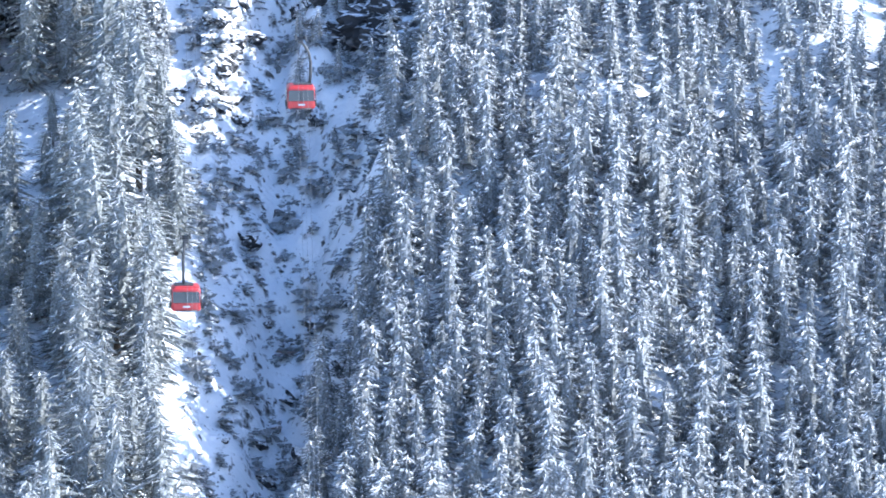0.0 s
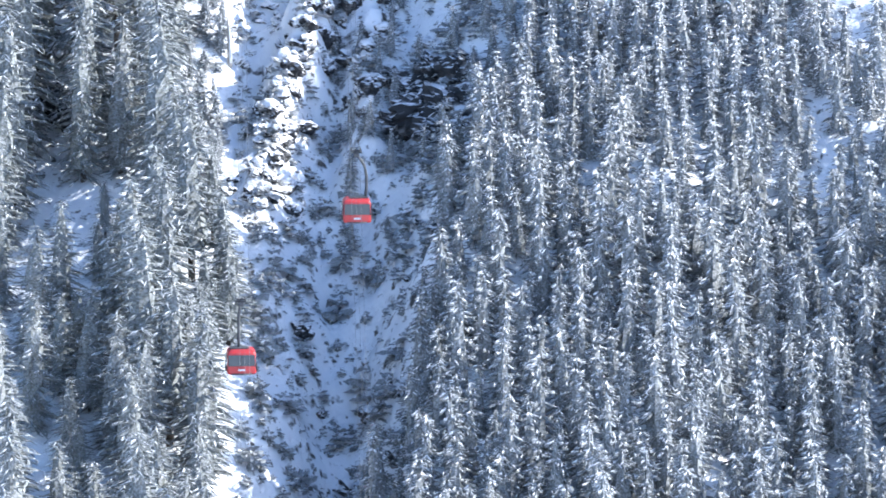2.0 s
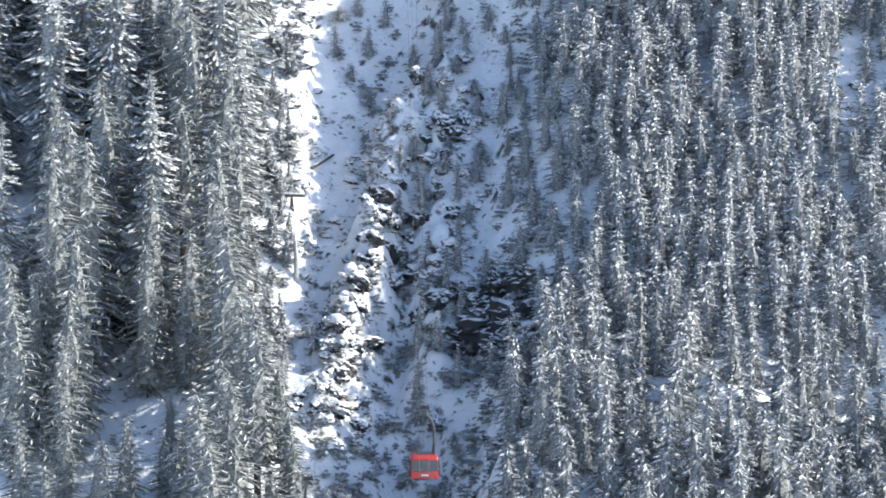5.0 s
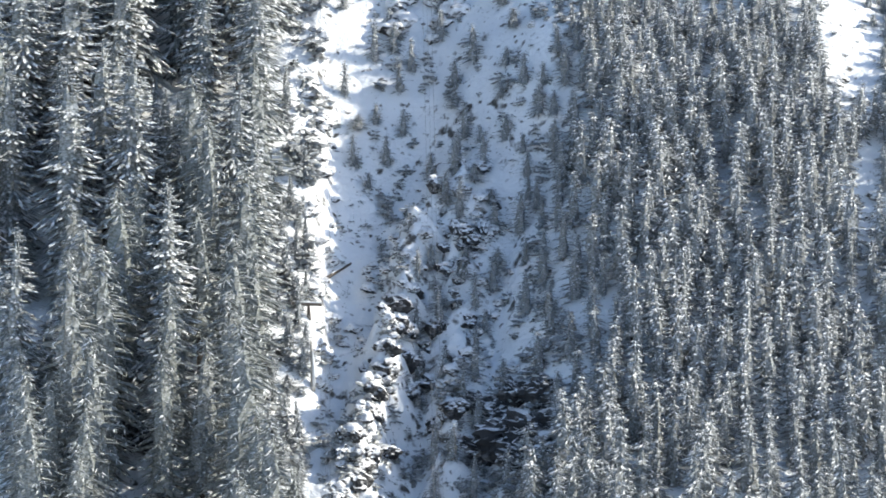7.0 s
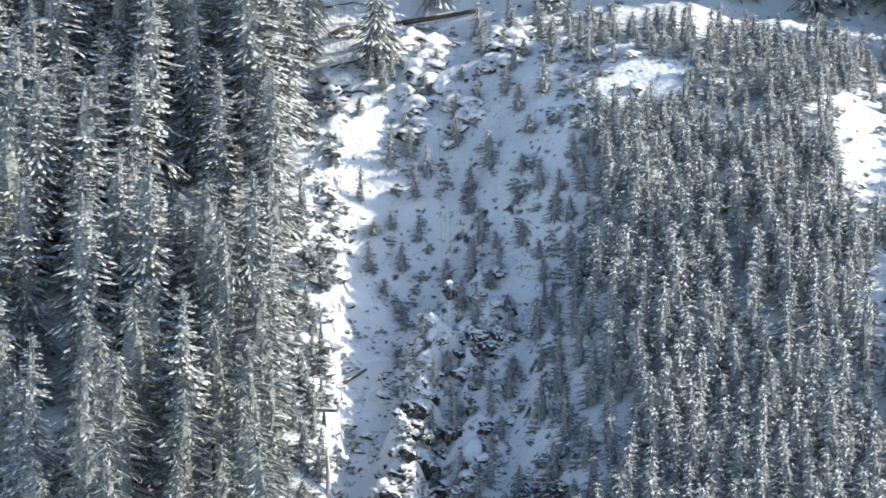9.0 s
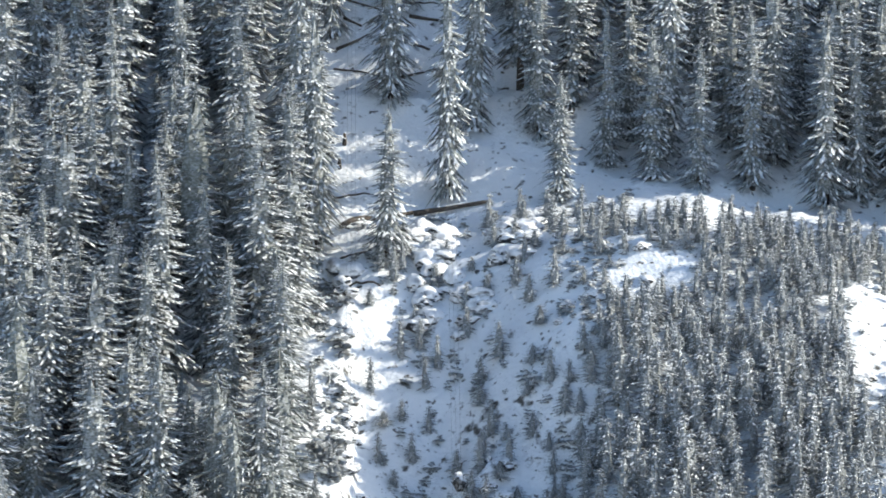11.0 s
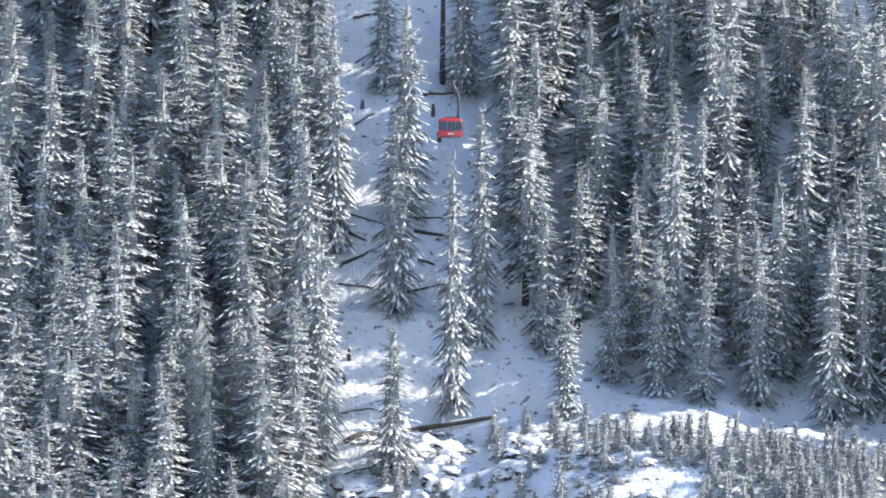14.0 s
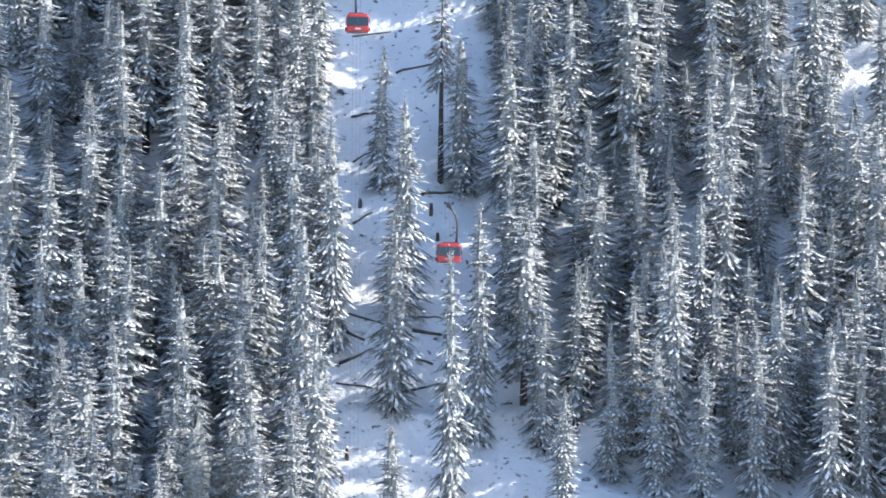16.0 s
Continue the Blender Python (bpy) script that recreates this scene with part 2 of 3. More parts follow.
# ---------- spruces ----------
def spruce_arrays(seed, height, radius, whorls, per, bare=0.08, droop=0.55, snowy=0.92, slim=1.0, irregular=0.25, twigs=False, taper=1.6, pad=1.0, fine=False, hang=1.0, core=0.0):
    """Fronds, and the snow that lies on them, as arrays of triangles."""
    rng = np.random.default_rng(seed)
    fv, ft, sv, st = [], [], [], []
    for w in range(whorls):
        k = w / (whorls - 1)
        z0 = height * (bare + (0.985 - bare) * (1 - (1 - k) ** (1.35 if twigs else 1.08)))
        u = 1 - z0 / height
        reach = radius * (1 - math.exp(-taper * u)) / (1 - math.exp(-taper)) * (1 - 0.28 * max(0, (u - 0.8) / 0.2)) + 0.045 * radius
        count = max(4, round(per * (1 - 0.5 * k)))
        turn = rng.uniform(0, math.tau)
        for j in range(count):
            a = turn + math.tau * (j + rng.uniform(-irregular, irregular)) / count
            ln = reach * rng.uniform(1 - 1.2 * irregular, 1 + irregular)
            out, side = np.array([math.cos(a), math.sin(a), 0]), np.array([-math.sin(a), math.cos(a), 0])
            z = z0 + rng.uniform(-0.35, 0.35) * height / whorls * (2.6 if twigs else 1)
            dr = droop * rng.uniform(0.55, 1.5) * (1 - 0.75 * k)
            def spine(s):
                return out * (ln * s) + np.array([0, 0, z + ln * (0.30 * s * (1.2 - s) + 0.35 * k * s - dr * s ** 1.5)])
            if fine:
                # a thin bough with short twigs that hang from it, each with its own bit of snow
                p, q = spine(0.04), spine(1.0)
                wd = 0.05 * ln + 0.04
                b = len(fv)
                fv += [p, q, spine(0.55) + side * wd, spine(0.55) - side * wd + np.array([0, 0, -wd])]
                ft += [(b, b + 2, b + 1), (b, b + 1, b + 3)]
                for s in np.arange(rng.uniform(0.2, 0.4), 1.02, 0.62 / max(ln, 1.2) * 0.86):
                    hand = rng.choice((-1, 1))
                    p = spine(s) + np.array([0, 0, 0.05])
                    q = p + (out * rng.uniform(0.15, 0.7) + side * (hand * rng.uniform(0.25, 0.75))) * (0.5 + 0.5 * hang) + np.array([0, 0, -hang * rng.uniform(0.25, 0.8)])
                    m, wd = p + (q - p) * rng.uniform(0.4, 0.6), rng.uniform(0.06, 0.14)
                    sag = np.array([0, 0, -wd * rng.uniform(0.6, 1.3)])
                    b = len(fv)
                    fv += [p, q, m + side * wd + sag, m - side * wd + sag * 0.4]
                    ft += [(b, b + 2, b + 1), (b, b + 1, b + 3)]
                    if rng.uniform() < snowy:
                        lo, hi, pw = rng.uniform(-0.1, 0.3), rng.uniform(0.6, 1.0), wd * pad * rng.uniform(0.5, 0.9)
                        up = np.array([0, 0, 0.06])
                        c = len(sv)
                        sv += [p + (q - p) * lo + up, p + (q - p) * hi + up, m + side * pw + sag * 0.5 + up, m - side * pw + sag * 0.2 + up]
                        st += [(c, c + 2, c + 1), (c, c + 1, c + 3)]
                continue
            if twigs:
                for s0, s1, off in ((0.04, 1.03, 0.0), (rng.uniform(0.22, 0.4), rng.uniform(0.75, 0.92), rng.uniform(0.22, 0.36)), (rng.uniform(0.22, 0.45), rng.uniform(0.75, 0.92), -rng.uniform(0.22, 0.36))):
                    if off < 0 and rng.uniform() < 0.3:
                        continue
                    p, q = spine(s0), spine(s1) + side * (off * ln) + np.array([0, 0, -abs(off) * ln * rng.uniform(0.35, 0.8)])
                    m = (p + q) / 2 + np.array([0, 0, 0.06 * ln])
                    wd = (0.075 if off == 0 else 0.065) * min(ln, 2.0) * slim * rng.uniform(0.8, 1.3) + 0.04
                    sag = np.array([0, 0, -wd * rng.uniform(0.8, 1.6)])
                    b = len(fv)
                    fv += [p, q, m + side * wd + sag, m - side * wd + sag]
                    ft += [(b, b + 2, b + 1), (b, b + 1, b + 3)]
                    for lo, hi in ((rng.uniform(0.12, 0.36), rng.uniform(0.5, 0.66)), (rng.uniform(0.6, 0.74), rng.uniform(0.9, 1.06)))[off != 0:]:
                        if rng.uniform() > snowy:
                            continue
                        up = np.array([0, 0, 0.07])
                        pw = pad * wd * rng.uniform(0.55, 1.0)
                        c = len(sv)
                        n = p + (q - p) * (lo + hi) / 2 + np.array([0, 0, 0.03 * ln]) + sag * 0.5
                        sv += [p + (q - p) * lo + up, p + (q - p) * hi + up, n + side * pw + up, n - side * pw + up]
                        st += [(c, c + 2, c + 1), (c, c + 1, c + 3)]
                continue
            wd = ln * 0.23 * slim * rng.uniform(0.75, 1.2) + 0.04
            hang = np.array([0, 0, -wd * rng.uniform(0.4, 0.9)])
            b = len(fv)
            e1, e2 = rng.uniform(0.6, 1.25, 2)
            m1, m2 = rng.uniform(0.4, 0.7, 2)
            fv += [spine(0.05), spine(0.62), spine(1.03), spine(m1) + side * wd * e1 + hang * e1, spine(m2) - side * wd * e2 + hang * e2]
            ft += [(b, b + 3, b + 1), (b + 1, b + 3, b + 2), (b, b + 1, b + 4), (b + 1, b + 2, b + 4)]
            if rng.uniform() < snowy:
                s0 = rng.uniform(0.2, 0.6)
                s1 = min(1.05, s0 + rng.uniform(0.3, 0.55))
                pw = wd * rng.uniform(0.2, 0.36)
                sm = s0 + (s1 - s0) * rng.uniform(0.4, 0.65)
                c = len(sv)
                low = np.array([0, 0, 0.03])
                sv += [spine(s0) + low, spine(s1) + low, spine(sm) + side * pw + hang * 0.5 + low, spine(sm) - side * pw + hang * 0.5 + low]
                st += [(c, c + 2, c + 1), (c, c + 1, c + 3)]
    if core:
        # ragged inner foliage round the trunk
        rings, sides = 7, 7
        b = len(fv)
        for i in range(rings):
            z = height * (bare + 0.02 + (0.9 - bare) * i / (rings - 1))
            u = 1 - z / height
            reach = radius * (1 - math.exp(-taper * u)) / (1 - math.exp(-taper)) + 0.03 * radius
            for j in range(sides):
                a = math.tau * (j + rng.uniform(-0.25, 0.25)) / sides
                r = reach * core * rng.uniform(0.6, 1.3)
                fv.append(np.array([r * math.cos(a), r * math.sin(a), z + rng.uniform(-0.5, 0.3) * height / rings]))
        for i in range(rings - 1):
            for j in range(sides):
                p, q = b + i * sides + j, b + i * sides + (j + 1) % sides
                ft += [(p, q, q + sides), (p, q + sides, p + sides)]
    # the leader
    b = len(fv)
    top, low = height * 1.0, height * 0.9
    r = 0.035 * radius + 0.05
    fv += [(0, 0, top), (r, 0, low), (-r * 0.5, r * 0.87, low), (-r * 0.5, -r * 0.87, low)]
    ft += [(b, b + 1, b + 2), (b, b + 2, b + 3), (b, b + 3, b + 1)]
    return np.array(fv), np.array(ft), np.array(sv), np.array(st)


def make_tree(name, label, category, group, arrays, mat, height, girth):
    fv, ft, sv, st = arrays
    tree = tagged(new(name), label, category, group)
    part("trunk", rod([(0, 0, -0.9), (0.02, 0.01, height * 0.35), (0, 0.02, height * 0.94)], [girth, girth * 0.7, girth * 0.12], 7), BARK, tree)
    tagged(mesh_part("crown", tri_mesh("crown", fv, ft, [mat]), tree), kind="stuff")
    tagged(mesh_part("snow", tri_mesh("snow", sv, st, [PAD], shade=True), tree, "snow settled on the branches"), kind="stuff")
    return tree


def stuff(name, label, category, arrays_list, places, mats):
    """Many plants joined into one object. places: (variant, matrix)."""
    vs, ts, ms, base = [], [], [], 0
    for k, m in places:
        fv, ft, sv, st = arrays_list[k]
        r, t = np.array(m.to_3x3()), np.array(m.translation)
        vs += [fv @ r.T + t, sv @ r.T + t]
        ts += [ft + base, st + base + len(fv)]
        ms += [np.zeros(len(ft), "i"), np.ones(len(st), "i")]
        base += len(fv) + len(sv)
    return tagged(new(name, tri_mesh(name, np.concatenate(vs), np.concatenate(ts), mats, np.concatenate(ms))), label, category, kind="stuff")


def stand(x, y, size=1.0, wide=None, lean=2.0, rng=random):
    z = float(ground(x, y))
    return pose(x, y, z - 0.1, rng.uniform(-lean, lean), rng.uniform(-lean, lean), rng.uniform(0, 360)) @ Matrix.Diagonal((wide or size, wide or size, size, 1))


def in_clearing(x, y, pads):
    return any(((x - cx) / rx) ** 2 + ((y - cy) / ry) ** 2 < 1 for cx, cy, rx, ry in pads)


# Sunlit clearings in the forests: centre and half sizes in the plan
CLEARINGS = [(24.6, 785.5, 6.4, 4.8), (14.7, 780.0, 4.0, 4.8), (51.2, 774.9, 4.2, 13.0), (51.5, 749.0, 3.2, 7.0), (27.2, 699.0, 2.2, 5.5), (33.4, 702.0, 2.4, 7.5), (59.0, 730.0, 3.2, 7.0), (65.5, 716.0, 3.0, 6.0), (54.9, 706.0, 2.5, 8.0),
             (-33.8, 702.0, 4.4, 17.0), (-34.0, 720.0, 3.6, 11.0), (-29.6, 855.0, 2.2, 14.0)]
TALL = [spruce_arrays(11 + i, h, r, w, p, bare=b, droop=d, slim=1.0, pad=1.0 if i < 6 else 0.68, snowy=0.96 if i < 6 else 0.36, twigs=True, fine=i > 5, core=0.45 if i > 5 else 0.0 if i == 5 else 0.36, taper=3.2, irregular=0.38) for i, (h, r, w, p, b, d) in enumerate([
    (22, 2.35, 35, 10, 0.03, 0.78), (22, 2.05, 35, 10, 0.03, 0.86), (22, 2.65, 35, 10, 0.02, 0.72), (22, 1.95, 34, 10, 0.07, 0.9), (22, 2.35, 30, 10, 0.2, 0.8), (22, 1.9, 20, 10, 0.50, 0.7), (22, 2.5, 35, 9, 0.04, 0.6), (22, 2.2, 35, 9, 0.05, 0.65), (22, 2.4, 30, 9, 0.2, 0.6)])]
tall_trees = [make_tree("spruce", "tall slender spruce laden with fresh snow", "tree", "tall spruces on the slope", t, NEEDLES if i < 6 else LOWER, 22, 0.30) for i, t in enumerate(TALL)]
rng = random.Random(5)
# Spruces that stand singly beside the cleared lift line and along the bench: place in the plan and height
SINGLE = [(-8.9, 802.0, 19.2), (-8.8, 833.6, 27.2), (-7.7, 849.1, 29.9), (-1.2, 818.6, 33.8), (2.1, 831.6, 31.6), (10.7, 830.0, 22.0), (13.1, 814.5, 16.7), (16.9, 839.3, 18.4), (19.7, 825.7, 21.0), (22.3, 830.3, 22.6),
          (27.3, 826.3, 32.0), (31.1, 818.8, 19.0), (33.1, 834.3, 18.6), (38.1, 820.0, 23.8), (41.3, 825.2, 26.9), (44.7, 832.7, 17.1), (47.4, 815.9, 25.6), (51.6, 818.7, 23.5), (-18.2, 804.6, 31.8), (-20.5, 824.2, 34.0),
          (-16.9, 845.2, 31.7), (-26.4, 836.8, 25.8), (-22.7, 830.3, 18.9), (-35.5, 821.2, 25.7), (6.1, 849.6, 21.2), (9.9, 850.3, 22.8), (16.6, 859.7, 19.2), (0.1, 871.3, 21.8), (35.2, 847.4, 26.5), (-11.2, 871.2, 20.2), (-33.6, 769.6, 9.0)]
taken, spots, singles = [], [], set()
for x, y, h in SINGLE:
    taken.append((x, y))
    spots.append((x, y, h / 22, min((h / 22) ** 0.8 * 1.3, 1.45)))
    singles.add(spots[-1])


def free(x, y, gap):
    return all((x - p) ** 2 + (y - q) ** 2 > gap * gap for p, q in taken)


def left_edge(y):
    return np.interp(y, [600, 640, 668, 680, 688, 698, 704, 714, 724, 795, 806, 830, 930], [-12.4, -12.6, -12.8, -12.8, -12.0, -11.6, -15.0, -18.6, -19.4, -18.6, -16.4, -18.5, -20])


def tall_right_edge(y):
    return np.interp(y, [813, 820, 836, 930], [16, 11, 6.5, 4])


def west_limit(y):
    return np.interp(y, [600, 660, 735, 770], [-0.047, -0.05, -0.066, -0.071]) * y - 5


def east_limit(y):
    return np.interp(y, [615, 690, 735, 755, 800], [0.097, 0.097, 0.086, 0.081, 0.079]) * y + 4


for _ in range(9000):
    y = rng.uniform(608, 935)
    x = rng.uniform(west_limit(y), 0.085 * y + 8)
    # Beyond the right edge of view, unseen trees are added to shade the bench.
    left, upper = x < left_edge(y), y > (831 if x < 22 else 818 if x < 0.0705 * y + 2 else 799) and x > tall_right_edge(y)
    if not (left or upper) or in_clearing(x, y, CLEARINGS) or not free(x, y, (5.3 if y > 725 else 4.5) if left else (5.3 if x < 25 else 5.8)):
        continue
    taken.append((x, y))
    h = rng.uniform(0.78, 1.3) if rng.random() < 0.85 else rng.uniform(0.4, 0.7)
    if x > -17 and 674 < y < 708:
        h *= 0.62
    if -40 < x < -24 and 655 < y < (690 if x < -29 else 714):
        h *= 0.72
    spots.append((x, y, h * (0.86 if y < 700 else 1), h ** 0.7 * rng.uniform(0.85, 1.15) * ((1.62 if y > 720 else 1.5) if left else 1.5)))
def kind_of(x, y):
    """Lower down, less snow has stayed on the branches."""
    return rng.choice((6, 7, 8)) if x < 0 and y < 712 + rng.uniform(0, 55) else rng.randrange(5)


whole = [s for s in spots if abs(s[0]) < 0.0695 * s[1] + 1]
# The wider limit keeps the unseen trees that cast shade on the bench.
rest = [s for s in spots if abs(s[0]) >= 0.0695 * s[1] + 1 and s[0] < (0.095 if 799 < s[1] < 850 else 0.079) * s[1]]
whole.sort(key=lambda s: abs(s[1] - 790) + abs(s[0]) * 0.6)
for i, (x, y, s, w) in reversed(list(enumerate(whole[:300]))):
    copy_thing(tall_trees[rng.randrange(3) if (x, y, s, w) in singles else kind_of(x, y)], stand(x, y, s, w, 1.5, rng)) if i not in (0, 1, 2, 3, 4, 6, 7, 8) else place(tall_trees[i], stand(x, y, s, w, 1.5, rng))
far = [(kind_of(x, y), stand(x, y, s, w, 1.5, rng)) for x, y, s, w in whole[300:] + rest]
stuff("spruce_forest", "dense snowy spruce forest on the steep slope", "forest", TALL, [f for f in far if f[0] < 6], [NEEDLES, PAD])
stuff("spruce_forest", "dark lower spruce forest with little snow left", "forest", TALL, [f for f in far if f[0] > 5], [LOWER, PAD])

place(tall_trees[5], stand(-3.0, 873.0, 1.35, 1.55, 0.5, rng))

# ---------- young spruces on the knoll ----------
SMALL = [spruce_arrays(41 + i, 8, r, w, p, bare=0.02, droop=0.42, snowy=0.92, irregular=0.32, twigs=True, fine=True, taper=1.1, pad=1.2, hang=0.5, core=0.42) for i, (r, w, p) in enumerate([(1.9, 15, 8), (1.7, 15, 8), (2.1, 15, 8), (1.55, 15, 8)])]
SMALL += [spruce_arrays(51 + i, 8, r, 17, 8, bare=0.03, droop=0.45, snowy=0.66, irregular=0.32, twigs=True, fine=True, taper=1.2, pad=0.9, hang=0.55, core=0.42) for i, r in enumerate((1.6, 1.8))]
small_trees = [make_tree("young_spruce", "young spruce dusted with snow in a dense thicket", "tree", "young spruces on the knoll", t, YOUNG if i < 4 else YOUNG_LOW, 8, 0.13) for i, t in enumerate(SMALL)]


def young_kind(y):
    """Down by the gully's mouth the young spruces are taller and finer."""
    return rng.choice((4, 5)) if y < 712 + rng.uniform(-8, 8) else rng.randrange(4)


def thicket_edge(y):
    return np.interp(y, [600, 645, 665, 680, 700, 712, 722, 732, 745, 759, 777, 789, 801], [-4, 0, 4.5, 8.5, 11.5, 14.0, 16.5, 16.0, 13.6, 12.0, 14.5, 20, 21])


young, taken = [], []
for _ in range(14000):
    y = rng.uniform(630, 800)
    x = rng.uniform(-8, east_limit(y))
    if x < thicket_edge(y) + 1.4 * math.sin(0.31 * y) * smooth(690, 720, y) + rng.gauss(0, 1.1) or in_clearing(x, y, CLEARINGS) or not free(x, y, 1.75 if y > 772 else 2.05 if y > 755 else 2.4 if y > 715 else 2.75):
        continue
    taken.append((x, y))
    s = rng.uniform(0.58, 1.08) * (1.12 - 0.55 * smooth(750, 790, y))
    s *= 1.05 + 0.4 * (1 - smooth(680, 718, y))
    if y > 722:
        s *= 0.55 + 0.45 * smooth(0, 9, x - thicket_edge(y))
    if in_clearing(x - 3.5, y - 1.5, CLEARINGS[2:4] + CLEARINGS[6:9]):
        s *= 0.5
    young.append((x, y, s, s ** 0.6 * rng.uniform(1.08, 1.38)))
# the slope above the gully carries only a few
for _ in range(1500):
    y = rng.uniform(712, 812)
    x = rng.uniform(-11, 24)
    if x > thicket_edge(y) or not free(x, y, 2.4 if y > 745 else 3.4) or rng.random() < (0.6 if y > 745 else 0.75) or (x < -2 and y < 770) or (x < 14 and y > 768 and rng.random() < 0.45) or in_clearing(x, y, CLEARINGS):
        continue
    taken.append((x, y))
    young.append((x, y, rng.uniform(0.22, 0.65), rng.uniform(0.55, 0.95)))
# and the lit bank beside the tall forest carries a fringe of them
for _ in range(70):
    y = rng.uniform(712, 778)
    x = left_edge(y) + rng.uniform(0.5, 4.6)
    if free(x, y, 1.6):
        taken.append((x, y))
        young.append((x, y, rng.uniform(0.25, 0.62), rng.uniform(0.5, 0.85)))
young.sort(key=lambda s: (s[1] < 700) * 100 + abs(s[0] - 20))
for i, (x, y, s, w) in reversed(list(enumerate(young[:300]))):
    copy_thing(small_trees[young_kind(y)], stand(x, y, s, w, 3, rng)) if i >= 6 else place(small_trees[i], stand(x, y, s, w, 3, rng))
crowd = [(young_kind(y), stand(x, y, s, w, 3, rng)) for x, y, s, w in young[300:]]
stuff("young_forest", "dense thicket of young snowy spruces", "forest", SMALL, [c for c in crowd if c[0] < 4], [YOUNG, PAD])
stuff("young_forest", "taller thicket of young spruces dusted with snow", "forest", SMALL, [c for c in crowd if c[0] > 3], [YOUNG_LOW, PAD])


# ---------- scrub, rocks and fallen wood ----------
BUSH = [spruce_arrays(71 + i, 1.5, 1.15, 4, 9, bare=0.02, droop=0.25, slim=1.9, snowy=0.5, irregular=0.45) for i in range(3)]
bushes = []
for b in BUSH:
    bush = tagged(new("dwarf_pine"), "low dark dwarf pine bush poking out of snow", "bush", "bushes in the gully")
    tagged(mesh_part("foliage", tri_mesh("foliage", b[0], b[1], [SCRUB]), bush), kind="stuff")
    tagged(mesh_part("snow", tri_mesh("snow", b[2], b[3], [PAD], shade=True), bush, "snow settled on the twigs"), kind="stuff")
    bushes.append(bush)
scrub, taken = [], []
for _ in range(6000):
    y = rng.uniform(625, 815)
    x = rng.uniform(-13, 26)
    if x < left_edge(y) + 1 or x > thicket_edge(y) + 1.5 or not free(x, y, 1.25) or rng.random() < 0.35 + 0.5 * (math.sin(0.33 * x + 0.11 * y) * math.sin(0.15 * y) < -0.1):
        continue
    if -11 < x < -6.5 and 735 < y < 772 and rng.random() < 0.93:
        continue
    if 736 < y < 772 and -4 < x < 11 and rng.random() < 0.5:
        continue
    if y > 745 and x < 12 and rng.random() < 0.45:
        continue
    if y > 772 and x < 14 and rng.random() < 0.6:
        continue
    taken.append((x, y))
    scrub.append((x, y, rng.uniform(0.4, 1.1) if y > 742 or rng.random() < 0.75 else rng.uniform(1.1, 1.8)))
for _ in range(130):
    y = rng.uniform(712, 800)
    scrub.append((rng.uniform(left_edge(y), left_edge(y) + 5.0), y, rng.uniform(0.5, 1.5)))
for cx, cy, rx, ry in CLEARINGS:
    for _ in range(15):
        scrub.append((cx + rng.uniform(-rx, rx), cy + rng.uniform(-ry, ry), rng.uniform(0.3, 0.7)))
for i, (x, y, s) in reversed(list(enumerate(scrub[:280]))):
    m = stand(x, y, s * rng.uniform(0.8, 1.3), s, 12, rng)
    copy_thing(bushes[rng.randrange(3)], m) if i >= 3 else place(bushes[i], m)
stuff("scrub", "scattered dark scrub in the snowy gully", "scrub", BUSH, [(rng.randrange(3), stand(x, y, s * rng.uniform(0.8, 1.3), s, 12, rng)) for x, y, s in scrub[280:]], [SCRUB, PAD])

TUFT = [spruce_arrays(91 + i, 0.5, 0.5, 2, 6, bare=0.05, droop=0.2, slim=1.7, snowy=0.3, irregular=0.45) for i in range(3)]
tufts = []
for _ in range(9000):
    y = rng.uniform(622, 778)
    x = rng.uniform(-14, 14)
    clump = math.sin(0.6 * x + 0.21 * y) * math.sin(0.37 * y - 0.4 * x) + 0.5 * math.sin(1.7 * x + 0.8 * y)
    if not left_edge(y) + 0.5 < x < thicket_edge(y) + 1 or rng.random() > 0.16 + 0.4 * clump:
        continue
    s = rng.uniform(0.5, 1.6)
    tufts.append((rng.randrange(3), stand(x, y, s, s * rng.uniform(0.7, 1.4), 20, rng)))
stuff("heather_tufts", "small dark heather tufts and stones poking through snow", "undergrowth", TUFT, tufts[:1200], [SCRUB, PAD])


def rock_mesh(seed, fine=3, mat=ROCK):
    bm = bmesh.new()
    bmesh.ops.create_icosphere(bm, subdivisions=fine, radius=1)
    off = Vector((seed * 7.3, seed * 3.1, seed))
    for v in bm.verts:
        d = v.co.normalized()
        v.co = d * (1 + 0.6 * noise.noise(d * 1.3 + off) + 0.5 * abs(noise.noise(d * 2.6 + off)) - 0.4 * abs(noise.noise(d * 5 + off)) + 0.16 * noise.noise(d * 11 + off) + 0.1 * noise.noise(d * 21 + off))
        for n in (Vector((0.6, -0.7, 0.2)), Vector((-0.5, -0.8, -0.1)), Vector((0.1, -0.3, 0.95)), Vector((0.9, 0.2, 0.3))):
            over = v.co.dot(n.normalized()) - 0.72
            if over > 0:
                v.co -= n.normalized() * over * 0.3
    me = bpy.data.meshes.new("rock")
    bm.to_mesh(me)
    bm.free()
    me.materials.append(mat)
    return me


ROCKS = [rock_mesh(i) for i in range(5)]
CRAGS = [rock_mesh(i + 9, 4, CLIFF) for i in range(3)]


